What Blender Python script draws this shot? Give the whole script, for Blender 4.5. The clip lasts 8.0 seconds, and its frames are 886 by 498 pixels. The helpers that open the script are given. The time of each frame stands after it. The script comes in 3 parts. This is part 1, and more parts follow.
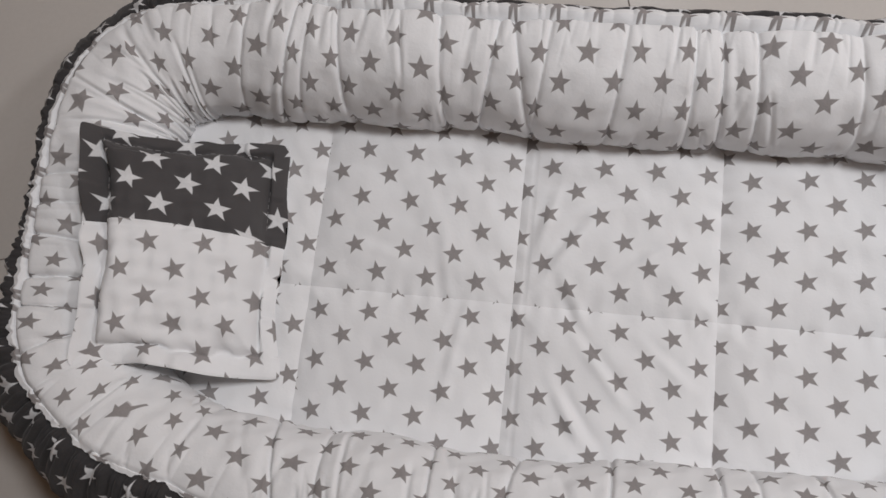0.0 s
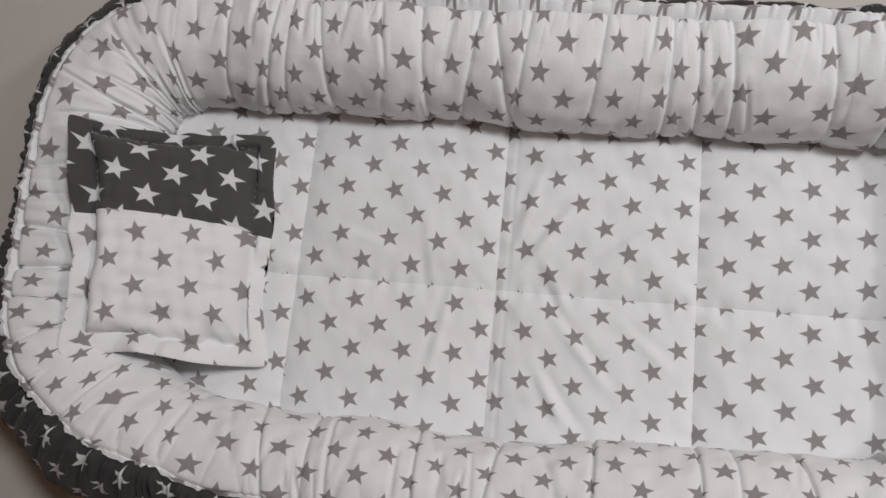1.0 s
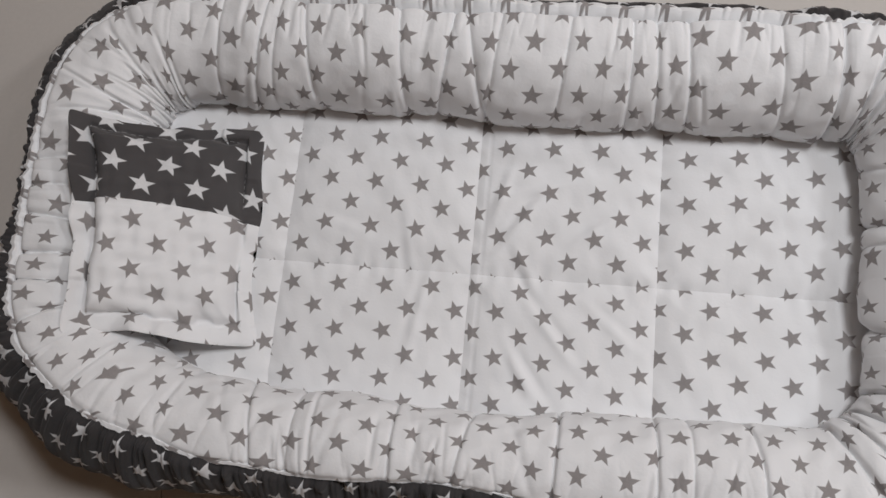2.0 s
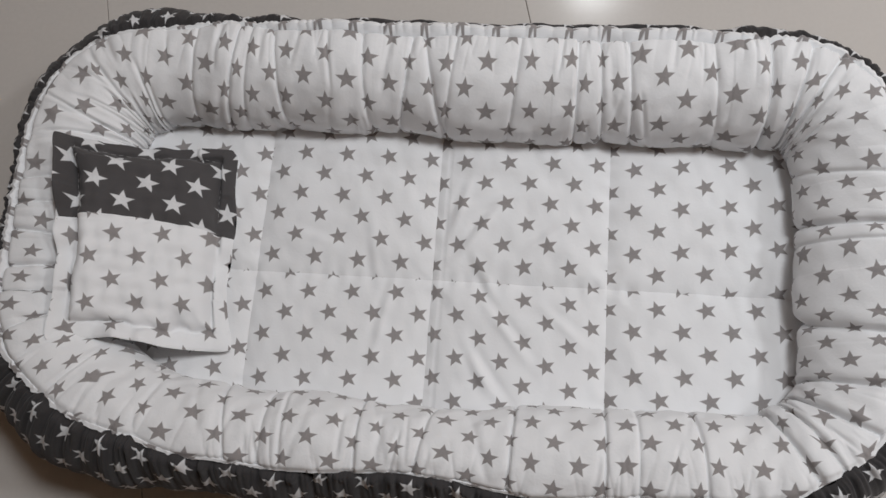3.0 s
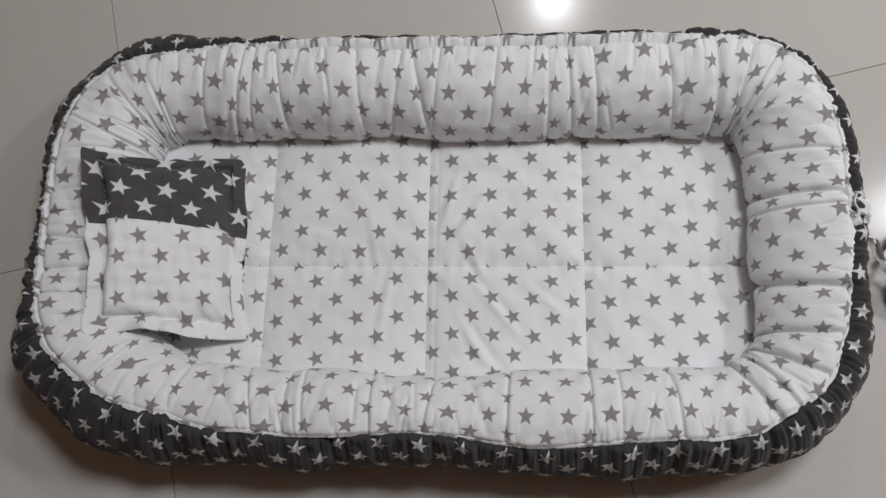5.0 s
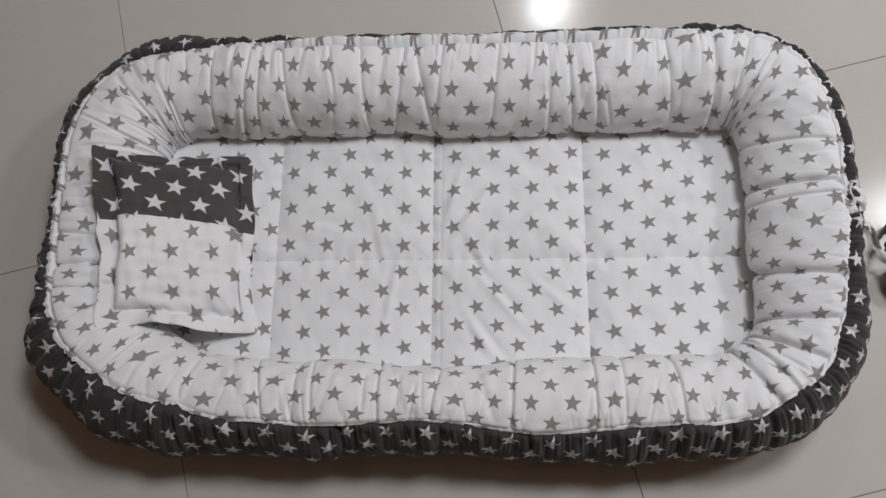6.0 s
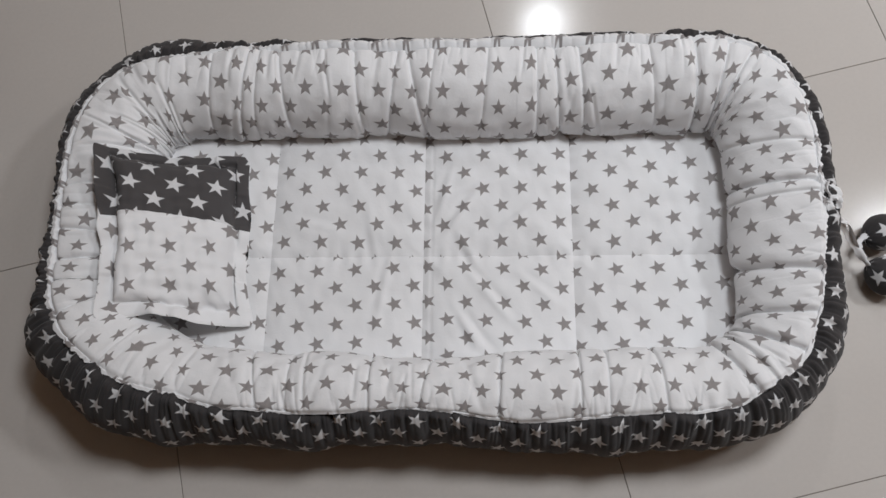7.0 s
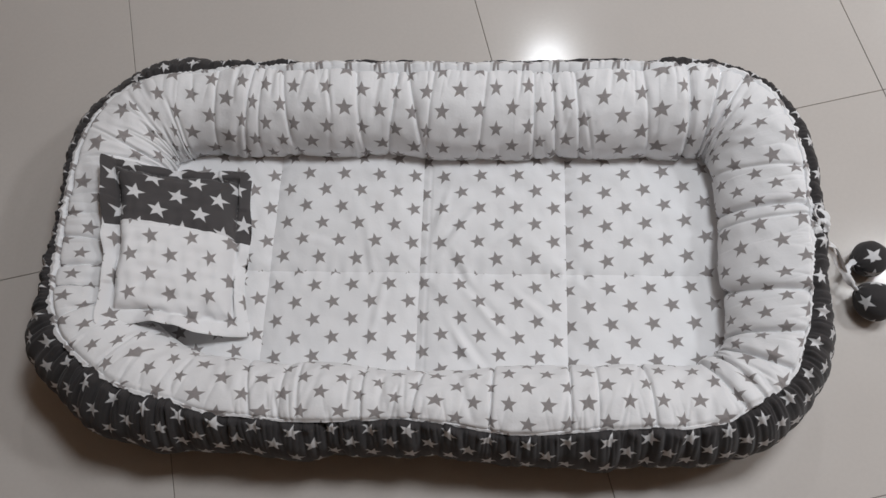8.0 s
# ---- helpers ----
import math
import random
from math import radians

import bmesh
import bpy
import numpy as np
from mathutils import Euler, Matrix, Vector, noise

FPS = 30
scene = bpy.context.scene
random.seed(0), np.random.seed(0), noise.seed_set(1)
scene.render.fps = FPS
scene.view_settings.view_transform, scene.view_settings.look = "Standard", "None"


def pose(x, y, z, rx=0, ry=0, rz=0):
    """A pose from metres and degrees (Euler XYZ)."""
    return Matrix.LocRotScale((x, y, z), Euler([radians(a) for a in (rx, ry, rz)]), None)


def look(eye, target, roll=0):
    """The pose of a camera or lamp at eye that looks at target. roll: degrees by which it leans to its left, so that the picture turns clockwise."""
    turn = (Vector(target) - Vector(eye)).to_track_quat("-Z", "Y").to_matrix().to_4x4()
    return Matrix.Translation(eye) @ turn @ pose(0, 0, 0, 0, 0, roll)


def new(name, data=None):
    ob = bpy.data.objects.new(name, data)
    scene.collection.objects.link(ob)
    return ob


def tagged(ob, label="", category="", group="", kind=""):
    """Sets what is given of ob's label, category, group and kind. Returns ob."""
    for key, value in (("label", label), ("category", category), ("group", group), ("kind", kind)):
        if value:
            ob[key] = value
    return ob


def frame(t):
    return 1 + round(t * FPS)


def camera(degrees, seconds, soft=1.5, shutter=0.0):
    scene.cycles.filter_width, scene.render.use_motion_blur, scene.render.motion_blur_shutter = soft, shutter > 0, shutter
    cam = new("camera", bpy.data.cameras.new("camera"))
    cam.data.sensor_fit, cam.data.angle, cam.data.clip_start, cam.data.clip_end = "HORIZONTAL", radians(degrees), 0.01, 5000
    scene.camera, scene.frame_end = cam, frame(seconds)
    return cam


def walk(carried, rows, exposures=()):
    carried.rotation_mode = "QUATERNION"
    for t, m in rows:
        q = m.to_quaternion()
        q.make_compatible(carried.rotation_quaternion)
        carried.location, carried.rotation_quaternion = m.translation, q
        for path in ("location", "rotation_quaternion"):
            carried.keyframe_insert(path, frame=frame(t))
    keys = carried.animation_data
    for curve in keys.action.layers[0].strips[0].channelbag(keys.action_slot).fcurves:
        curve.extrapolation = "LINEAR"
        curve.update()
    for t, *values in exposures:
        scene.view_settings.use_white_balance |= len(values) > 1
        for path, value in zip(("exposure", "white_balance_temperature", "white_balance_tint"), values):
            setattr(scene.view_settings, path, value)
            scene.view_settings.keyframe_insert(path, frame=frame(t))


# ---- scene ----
cam = camera(52.3, 8.0)
PATH = [
    (0, (-0.004, -0.182, 1.005), (-0.252, 0.279, -0.925), -22.6),
    (0.5, (0.002, -0.197, 1.012), (-0.23, 0.27, -0.918), -21.1),
    (1, (0.007, -0.192, 1.02), (-0.222, 0.258, -0.915), -21.9),
    (2.3, (0.05, -0.244, 1.099), (-0.162, 0.242, -0.829), -18.8),
    (2.5, (0.062, -0.253, 1.112), (-0.149, 0.26, -0.809), -18.0),
    (3, (0.076, -0.275, 1.132), (-0.12, 0.269, -0.783), -16.1),
    (3.5, (0.079, -0.299, 1.166), (-0.084, 0.27, -0.745), -14.2),
    (4, (0.063, -0.332, 1.193), (-0.088, 0.245, -0.716), -14.0),
    (4.5, (0.063, -0.352, 1.221), (-0.08, 0.245, -0.683), -12.7),
    (6, (0.054, -0.396, 1.255), (-0.079, 0.236, -0.638), -11.9),
    (6.5, (0.05, -0.415, 1.265), (-0.081, 0.238, -0.621), -11.3),
    (7, (0.065, -0.444, 1.275), (-0.061, 0.239, -0.601), -10.3),
    (7.5, (0.071, -0.475, 1.277), (-0.051, 0.249, -0.584), -8.8),
    (8, (0.075, -0.488, 1.284), (-0.055, 0.283, -0.557), -8.2),
]
walk(cam, [(t, look(eye, target, roll)) for t, eye, target, roll in PATH],
     exposures=[(0, -0.03, 6640, 13), (1, -0.03, 6640, 13), (2.5, 0.0, 6560, 11.5), (4, -0.06, 6470, 10), (6, -0.04, 6460, 11), (8, 0.03, 6430, 11)])

# ---- world and lights ----
TILE, TILE_ANGLE, TILE_ORIGIN = 0.6, radians(14.04), Vector((-0.4764, 0.0465, 0.0))
CEILING = 2.7
world = bpy.data.worlds.new("world")
scene.world = world
world.use_nodes = True
world.node_tree.nodes["Background"].inputs[0].default_value = (0.9, 0.95, 1.0, 1)
world.node_tree.nodes["Background"].inputs[1].default_value = 0.05

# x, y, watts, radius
# Second and third mirror in the floor; the other three are added unseen fill.
LAMPS_AND_FILL = [(0.78, 0.56, 35.0, 0.32), (0.30, 2.2, 7.0, 0.055), (1.8, 1.07, 4.5, 0.05), (2.3, 2.6, 3.0, 0.055), (2.5, 0.5, 31.0, 0.22)]


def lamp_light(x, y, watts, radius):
    data = bpy.data.lights.new("lamp_or_fill_glow", "AREA")
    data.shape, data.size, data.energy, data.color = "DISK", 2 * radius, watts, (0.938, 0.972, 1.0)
    ob = new("lamp_or_fill_glow", data)
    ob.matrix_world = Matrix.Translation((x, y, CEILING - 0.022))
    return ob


for row in LAMPS_AND_FILL:
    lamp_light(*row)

# ---- materials ----


def nodes_of(name):
    mat = bpy.data.materials.new(name)
    mat.use_nodes = True
    nt = mat.node_tree
    return mat, nt, nt.nodes["Principled BSDF"]


def calc(nt, op, a, b=None, c=None):
    """A math node; sockets or numbers."""
    n = nt.nodes.new("ShaderNodeMath")
    n.operation = op
    for i, v in enumerate((a, b, c)):
        if v is None:
            continue
        if isinstance(v, (int, float)):
            n.inputs[i].default_value = v
        else:
            nt.links.new(v, n.inputs[i])
    return n.outputs[0]


def noise_out(nt, vector, scale, detail=3.0, rough=0.55):
    n = nt.nodes.new("ShaderNodeTexNoise")
    n.inputs["Scale"].default_value, n.inputs["Detail"].default_value, n.inputs["Roughness"].default_value = scale, detail, rough
    if vector is not None:
        nt.links.new(vector, n.inputs["Vector"])
    return n.outputs["Fac"]


def mix_color(nt, fac, a, b):
    n = nt.nodes.new("ShaderNodeMix")
    n.data_type = "RGBA"
    if isinstance(fac, (int, float)):
        n.inputs[0].default_value = fac
    else:
        nt.links.new(fac, n.inputs[0])
    for i, v in ((6, a), (7, b)):
        if isinstance(v, tuple):
            n.inputs[i].default_value = (*v, 1)
        else:
            nt.links.new(v, n.inputs[i])
    return n.outputs[2]


def star_mask(nt, radius, inner, turns, wobble):
    """Five-pointed stars on a centred lattice: one at each whole and each half step of the UV map."""
    uv = nt.nodes.new("ShaderNodeUVMap")
    uv.uv_map = "print"
    sep = nt.nodes.new("ShaderNodeSeparateXYZ")
    nt.links.new(uv.outputs[0], sep.inputs[0])
    s36, c36 = math.sin(radians(36)), math.cos(radians(36))
    r = radius * inner
    nx, ny = r * s36, radius - r * c36
    size = math.hypot(nx, ny)
    lean = nt.nodes.new("ShaderNodeAttribute")
    lean.attribute_name = "lean"
    masks = []
    for shift, turn in zip((0.0, 0.5), turns):
        cx, cy = calc(nt, "ADD", sep.outputs[0], 0.5 - shift), calc(nt, "ADD", sep.outputs[1], 0.5 - shift)
        x, y = (calc(nt, "SUBTRACT", calc(nt, "FRACT", v), 0.5) for v in (cx, cy))
        cell = nt.nodes.new("ShaderNodeCombineXYZ")
        nt.links.new(calc(nt, "FLOOR", cx), cell.inputs[0])
        nt.links.new(calc(nt, "FLOOR", cy), cell.inputs[1])
        cell.inputs[2].default_value = shift
        chance = nt.nodes.new("ShaderNodeTexWhiteNoise")
        nt.links.new(cell.outputs[0], chance.inputs[0])
        ang = calc(nt, "ADD", calc(nt, "ARCTAN2", y, x), lean.outputs["Fac"])
        ang = calc(nt, "ADD", ang, calc(nt, "MULTIPLY_ADD", chance.outputs["Value"], wobble, radians(720 - 90 + turn) - wobble / 2))
        phi = calc(nt, "PINGPONG", ang, radians(36))
        rho = calc(nt, "SQRT", calc(nt, "ADD", calc(nt, "MULTIPLY", x, x), calc(nt, "MULTIPLY", y, y)))
        along = calc(nt, "MULTIPLY", calc(nt, "MULTIPLY", rho, calc(nt, "COSINE", phi)), nx / size)
        total = calc(nt, "MULTIPLY_ADD", calc(nt, "MULTIPLY", rho, calc(nt, "SINE", phi)), ny / size, along)
        inside = calc(nt, "SUBTRACT", radius * r * s36 / size, total)
        n = calc(nt, "MULTIPLY_ADD", inside, 60.0, 0.5)
        nt.nodes[-1].use_clamp = True
        masks.append(n)
    return calc(nt, "MAXIMUM", *masks)


def fabric(name, cloth, ink, radius=0.215, inner=0.41, turns=(17, 11), bump=0.25):
    """Printed cotton: cloth colour, star colour, weave and soft creases."""
    mat, nt, bsdf = nodes_of(name)
    geo = nt.nodes.new("ShaderNodeTexCoord").outputs["Object"]
    blotch = noise_out(nt, geo, 14.0, 4.0)
    fine = noise_out(nt, geo, 420.0, 2.0)
    crease = noise_out(nt, geo, 38.0, 5.0, 0.6)
    low = tuple(v * 0.93 for v in cloth)
    base = mix_color(nt, blotch, low, cloth)
    ink_low = tuple(v * 0.8 for v in ink)
    mark = mix_color(nt, fine, ink_low, ink)
    mask = star_mask(nt, radius, inner, turns, radians(9))
    nt.links.new(mix_color(nt, mask, base, mark), bsdf.inputs["Base Color"])
    bsdf.inputs["Roughness"].default_value = 0.88
    bsdf.inputs["Specular IOR Level"].default_value = 0.25
    bsdf.inputs["Sheen Weight"].default_value = 0.12
    bsdf.inputs["Sheen Roughness"].default_value = 0.6
    b1 = nt.nodes.new("ShaderNodeBump")
    b1.inputs["Strength"].default_value, b1.inputs["Distance"].default_value = bump, 0.004
    nt.links.new(crease, b1.inputs["Height"])
    b2 = nt.nodes.new("ShaderNodeBump")
    b2.inputs["Strength"].default_value, b2.inputs["Distance"].default_value = 0.12, 0.0006
    nt.links.new(fine, b2.inputs["Height"])
    nt.links.new(b1.outputs[0], b2.inputs["Normal"])
    nt.links.new(b2.outputs[0], bsdf.inputs["Normal"])
    return mat


def plain(name, color, rough, vary=0.08, scale=6.0, bump=0.0, bump_scale=200.0, coat=0.0):
    mat, nt, bsdf = nodes_of(name)
    geo = nt.nodes.new("ShaderNodeTexCoord").outputs["Object"]
    fac = noise_out(nt, geo, scale, 5.0)
    nt.links.new(mix_color(nt, fac, tuple(v * (1 - vary) for v in color), color), bsdf.inputs["Base Color"])
    bsdf.inputs["Roughness"].default_value = rough
    bsdf.inputs["Coat Weight"].default_value = coat
    if bump:
        b = nt.nodes.new("ShaderNodeBump")
        b.inputs["Strength"].default_value, b.inputs["Distance"].default_value = bump, 0.002
        nt.links.new(noise_out(nt, geo, bump_scale, 3.0), b.inputs["Height"])
        nt.links.new(b.outputs[0], bsdf.inputs["Normal"])
    return mat


def tile_material():
    """Polished vitrified tile: cream grey with soft clouds, each tile a shade of its own."""
    mat, nt, bsdf = nodes_of("polished_tile")
    geo = nt.nodes.new("ShaderNodeNewGeometry").outputs["Position"]
    info = nt.nodes.new("ShaderNodeObjectInfo")
    cloud = noise_out(nt, geo, 3.0, 6.0)
    speck = noise_out(nt, geo, 160.0, 3.0)
    a = mix_color(nt, cloud, (0.510, 0.474, 0.444), (0.610, 0.574, 0.540))
    b = mix_color(nt, calc(nt, "MULTIPLY", speck, 0.35), a, (0.42, 0.39, 0.36))
    c = mix_color(nt, calc(nt, "MULTIPLY", info.outputs["Random"], 0.15), b, (0.66, 0.63, 0.60))
    nt.links.new(c, bsdf.inputs["Base Color"])
    nt.links.new(calc(nt, "MULTIPLY_ADD", noise_out(nt, geo, 9.0, 4.0), 0.10, 0.10), bsdf.inputs["Roughness"])
    bsdf.inputs["IOR"].default_value = 1.5
    bump = nt.nodes.new("ShaderNodeBump")
    bump.inputs["Strength"].default_value, bump.inputs["Distance"].default_value = 0.05, 0.002
    nt.links.new(noise_out(nt, geo, 7.0, 2.0), bump.inputs["Height"])
    nt.links.new(bump.outputs[0], bsdf.inputs["Normal"])
    return mat


WHITE, GREY, CHARCOAL = (0.82, 0.82, 0.83), (0.315, 0.292, 0.288), (0.072, 0.067, 0.068)
white_print = fabric("white_star_cotton", WHITE, GREY, radius=0.220, inner=0.43, turns=(-16, -16))
dark_print = fabric("charcoal_star_cotton", CHARCOAL, (0.74, 0.74, 0.75), radius=0.252, bump=0.3)
cover_print = fabric("white_star_cotton_cover", WHITE, GREY, radius=0.228, inner=0.43, turns=(0, 0), bump=0.38)
# Charcoal cotton again, darkened: shade on the front side is put into the colour.
outer_print = fabric("shaded_charcoal_star_cotton", (0.038, 0.035, 0.036), (0.72, 0.72, 0.73), radius=0.235, bump=0.4)
white_cotton = plain("white_cotton", (0.78, 0.78, 0.79), 0.9, 0.08, 30.0, 0.2, 300.0)
thread_mat = plain("grey_thread", (0.22, 0.21, 0.21), 0.8, 0.1, 50.0)
tile_mat = tile_material()
grout_mat = plain("grey_grout", (0.26, 0.23, 0.205), 0.9, 0.3, 40.0, 0.2, 300.0)
# Unseen walls and ceiling: brown and cream are picked to warm the bounced light.
wall_mat = plain("brown_bounce_wall", (0.32, 0.19, 0.105), 0.85, 0.05, 2.0, 0.1, 120.0)
ceiling_mat = plain("cream_bounce_ceiling", (0.58, 0.53, 0.46), 0.9, 0.04, 2.0, 0.1, 120.0)
lamp_ring_mat = plain("white_lamp_ring", (0.8, 0.8, 0.8), 0.4, 0.03)

# ---- mesh helpers ----


def sheet(name, points, uv, material, parent=None, label="", lean=None):
    """One mesh from a grid of points (rows, columns, 3) with its print coordinates (rows, columns, 2) and, row by row, how far the printed stars lean."""
    rows, cols = points.shape[:2]
    mesh = bpy.data.meshes.new(name)
    i, j = np.meshgrid(np.arange(rows - 1), np.arange(cols - 1), indexing="ij")
    a = (i * cols + j).ravel()
    faces = np.stack([a, a + cols, a + cols + 1, a + 1], -1)
    mesh.from_pydata(points.reshape(-1, 3).tolist(), [], faces.tolist())
    layer = mesh.uv_layers.new(name="print")
    loops = np.empty(len(mesh.loops), dtype=np.int32)
    mesh.loops.foreach_get("vertex_index", loops)
    layer.data.foreach_set("uv", uv.reshape(-1, 2)[loops].astype(np.float32).ravel())
    mesh.polygons.foreach_set("use_smooth", np.full(len(mesh.polygons), True))
    if lean is not None:
        mesh.attributes.new("lean", "FLOAT", "POINT").data.foreach_set("value", np.repeat(lean, cols).astype(np.float32))
    mesh.materials.append(material)
    mesh.update()
    ob = new(name, mesh)
    if parent is not None:
        ob.parent = parent
    if label:
        tagged(ob, label)
    return ob


def part(name, bm, material, parent=None, label="", smooth=False):
    mesh = bpy.data.meshes.new(name)
    bm.to_mesh(mesh)
    bm.free()
    mesh.polygons.foreach_set("use_smooth", np.full(len(mesh.polygons), smooth))
    mesh.materials.append(material)
    ob = new(name, mesh)
    if parent is not None:
        ob.parent = parent
    if label:
        tagged(ob, label)
    return ob


def box(bm, lo, hi, bevel=0.0):
    made = bmesh.ops.create_cube(bm, size=1.0)["verts"]
    for v in made:
        v.co = Vector([lo[k] + (v.co[k] + 0.5) * (hi[k] - lo[k]) for k in range(3)])
    if bevel:
        edges = {e for v in made for e in v.link_edges}
        bmesh.ops.bevel(bm, geom=list(edges), offset=bevel, segments=2, affect="EDGES")


def smooth_step(x):
    x = np.clip(x, 0, 1)
    return x * x * (3 - 2 * x)


rng = np.random.default_rng(7)


def ripple(x, y, count, low, high, seed):
    """Smooth random relief: a sum of plane waves between two wavelengths; about -1 to 1."""
    r = np.random.default_rng(seed)
    out = np.zeros(np.broadcast(x, y).shape)
    for _ in range(count):
        wave, turn, phase = np.exp(r.uniform(np.log(low), np.log(high))), r.uniform(0, math.tau), r.uniform(0, math.tau)
        out = out + np.sin(math.tau * (x * math.cos(turn) + y * math.sin(turn)) / wave + phase)
    return out / math.sqrt(count)


# ---- the room ----
turn_tiles = Matrix.Translation(TILE_ORIGIN) @ Matrix.Rotation(TILE_ANGLE, 4, "Z")
U0, U1, V0, V1 = -4, 6, -5, 5
lo_u, hi_u, lo_v, hi_v = U0 * TILE, U1 * TILE, V0 * TILE, V1 * TILE


def room_piece(name, lo, hi, material, label, category):
    bm = bmesh.new()
    box(bm, lo, hi)
    ob = part(name, bm, material)
    ob.matrix_world = turn_tiles
    return tagged(ob, label, category, kind="structure")


floor = room_piece("floor", (lo_u - 0.15, lo_v - 0.15, -0.12), (hi_u + 0.15, hi_v + 0.15, -0.0015), grout_mat, "cream polished square floor tiles with thin grey grout joints", "floor")
room_piece("ceiling", (lo_u - 0.15, lo_v - 0.15, CEILING), (hi_u + 0.15, hi_v + 0.15, CEILING + 0.12), ceiling_mat, "plain unseen flat room ceiling, cream to warm the bounced light", "ceiling")
room_piece("wall_north", (lo_u, hi_v, -0.001), (hi_u, hi_v + 0.15, CEILING), wall_mat, "plain unseen room wall, brown to warm the bounced light", "wall")
room_piece("wall_south", (lo_u, lo_v - 0.15, -0.001), (hi_u, lo_v, CEILING), wall_mat, "plain unseen room wall, brown to warm the bounced light", "wall")
room_piece("wall_east", (hi_u, lo_v - 0.15, -0.001), (hi_u + 0.15, hi_v + 0.15, CEILING), wall_mat, "plain unseen room wall, brown to warm the bounced light", "wall")
room_piece("wall_west", (lo_u - 0.15, lo_v - 0.15, -0.001), (lo_u, hi_v + 0.15, CEILING), wall_mat, "plain unseen room wall, brown to warm the bounced light", "wall")


def lamp_or_fill_ring(x, y, radius):
    """A ring flush with the ceiling round the glowing disc."""
    bm = bmesh.new()
    rings = [(radius, -0.018), (radius + 0.004, -0.024), (radius + 0.018, -0.022), (radius + 0.022, 0.0)]
    loops = [[bm.verts.new((r * math.cos(a), r * math.sin(a), z)) for a in np.linspace(0, math.tau, 48, endpoint=False)] for r, z in rings]
    for a, b in zip(loops, loops[1:]):
        for k in range(48):
            bm.faces.new((a[k], a[(k + 1) % 48], b[(k + 1) % 48], b[k]))
    ob = part("lamp_or_fill_ring", bm, lamp_ring_mat, smooth=True)
    ob.location = (x, y, CEILING)
    return tagged(ob, "round white ceiling lamp or added fill lamp, switched on", "ceiling light", "ceiling lights")


# The added fill discs get a ring like the two reflected lamps.
for lx, ly, _, lr in LAMPS_AND_FILL:
    lamp_or_fill_ring(lx, ly, lr)

# ---- the baby nest ----
nest = tagged(new("baby_nest"), "padded white baby nest with grey stars and charcoal sides", "baby nest")

# Mattress: eight quilted panels.
SEAM_X = (-0.485, -0.271, -0.046, 0.170, 0.412)
SEAM_Y = (-0.195, -0.0065, 0.215)
# Print of each panel: a star's place, and the steps along and across the rows.
PRINT = {
    (0, 0): (-0.4765, -0.028, 0.0552, 0.0010, -0.0020, 0.0545), (1, 0): (-0.1998, -0.0302, 0.0555, 0.0022, -0.0031, 0.0544),
    (2, 0): (0.0147, -0.0251, 0.0548, -0.0023, -0.0017, 0.0527), (3, 0): (0.2298, -0.0301, 0.0585, 0.0025, -0.0019, 0.0548),
    (0, 1): (-0.4450, 0.1549, 0.0551, -0.0010, 0.0003, 0.0558), (1, 1): (-0.224, 0.1549, 0.0551, -0.0010, 0.0003, 0.0558),
    (2, 1): (-0.0143, 0.1496, 0.0561, 0.0013, 0.0012, 0.0548), (3, 1): (0.2001, 0.1491, 0.0579, 0.0051, 0.0001, 0.0556),
}


def mattress_height(x, y):
    z = 0.047 + 0 * x
    dx = np.min([np.abs(x - s) for s in SEAM_X[1:4]], axis=0)
    dy = np.abs(y - SEAM_Y[1])
    puff = np.minimum(1 - np.exp(-dx / 0.022), 1 - np.exp(-dy / 0.02))
    z = z + 0.0095 * (puff - 0.6)
    z = z - 0.0012 * np.exp(-((x + 0.034) / 0.0016) ** 2)
    # puckers along the stitching
    z = z + 0.0009 * np.sin(x / 0.0042 + 2 * np.sin(x * 37)) * np.exp(-dy / 0.010)
    z = z + 0.0009 * np.sin(y / 0.0045 + 2 * np.sin(y * 41)) * np.exp(-dx / 0.010)
    # slanting creases of the third column
    for cx, cy, turn, long, deep in ((0.01, 0.06, 55, 0.05, 0.0028), (0.03, 0.10, 20, 0.05, 0.002), (-0.015, 0.09, 75, 0.06, 0.002), (0.05, -0.07, -50, 0.06, 0.0028),
                                     (0.02, -0.12, -60, 0.04, 0.0035), (0.035, -0.135, -55, 0.04, 0.0025), (-0.10, -0.05, 80, 0.07, 0.0018), (-0.12, 0.02, 100, 0.05, 0.0015),
                                     (0.09, 0.05, 35, 0.05, 0.002), (0.02, 0.0, 120, 0.05, 0.002), (-0.20, 0.04, -15, 0.03, 0.0015), (0.12, -0.06, -40, 0.05, 0.0018)):
        c, s = math.cos(radians(turn)), math.sin(radians(turn))
        u, v = (x - cx) * c + (y - cy) * s, -(x - cx) * s + (y - cy) * c
        z = z + 1.25 * deep * np.exp(-((u / (0.7 * long)) ** 2)) * (np.exp(-((v / 0.006) ** 2)) - 0.6 * np.exp(-(((v - 0.010) / 0.006) ** 2)))
    return z + 0.0010 * ripple(x, y, 18, 0.03, 0.11, 3) + 0.0003 * ripple(x * 1.4, y * 0.8, 14, 0.02, 0.05, 4)


mattress = tagged(new("mattress"), "thin quilted mattress in white cotton with grey stars")
mattress.parent = nest
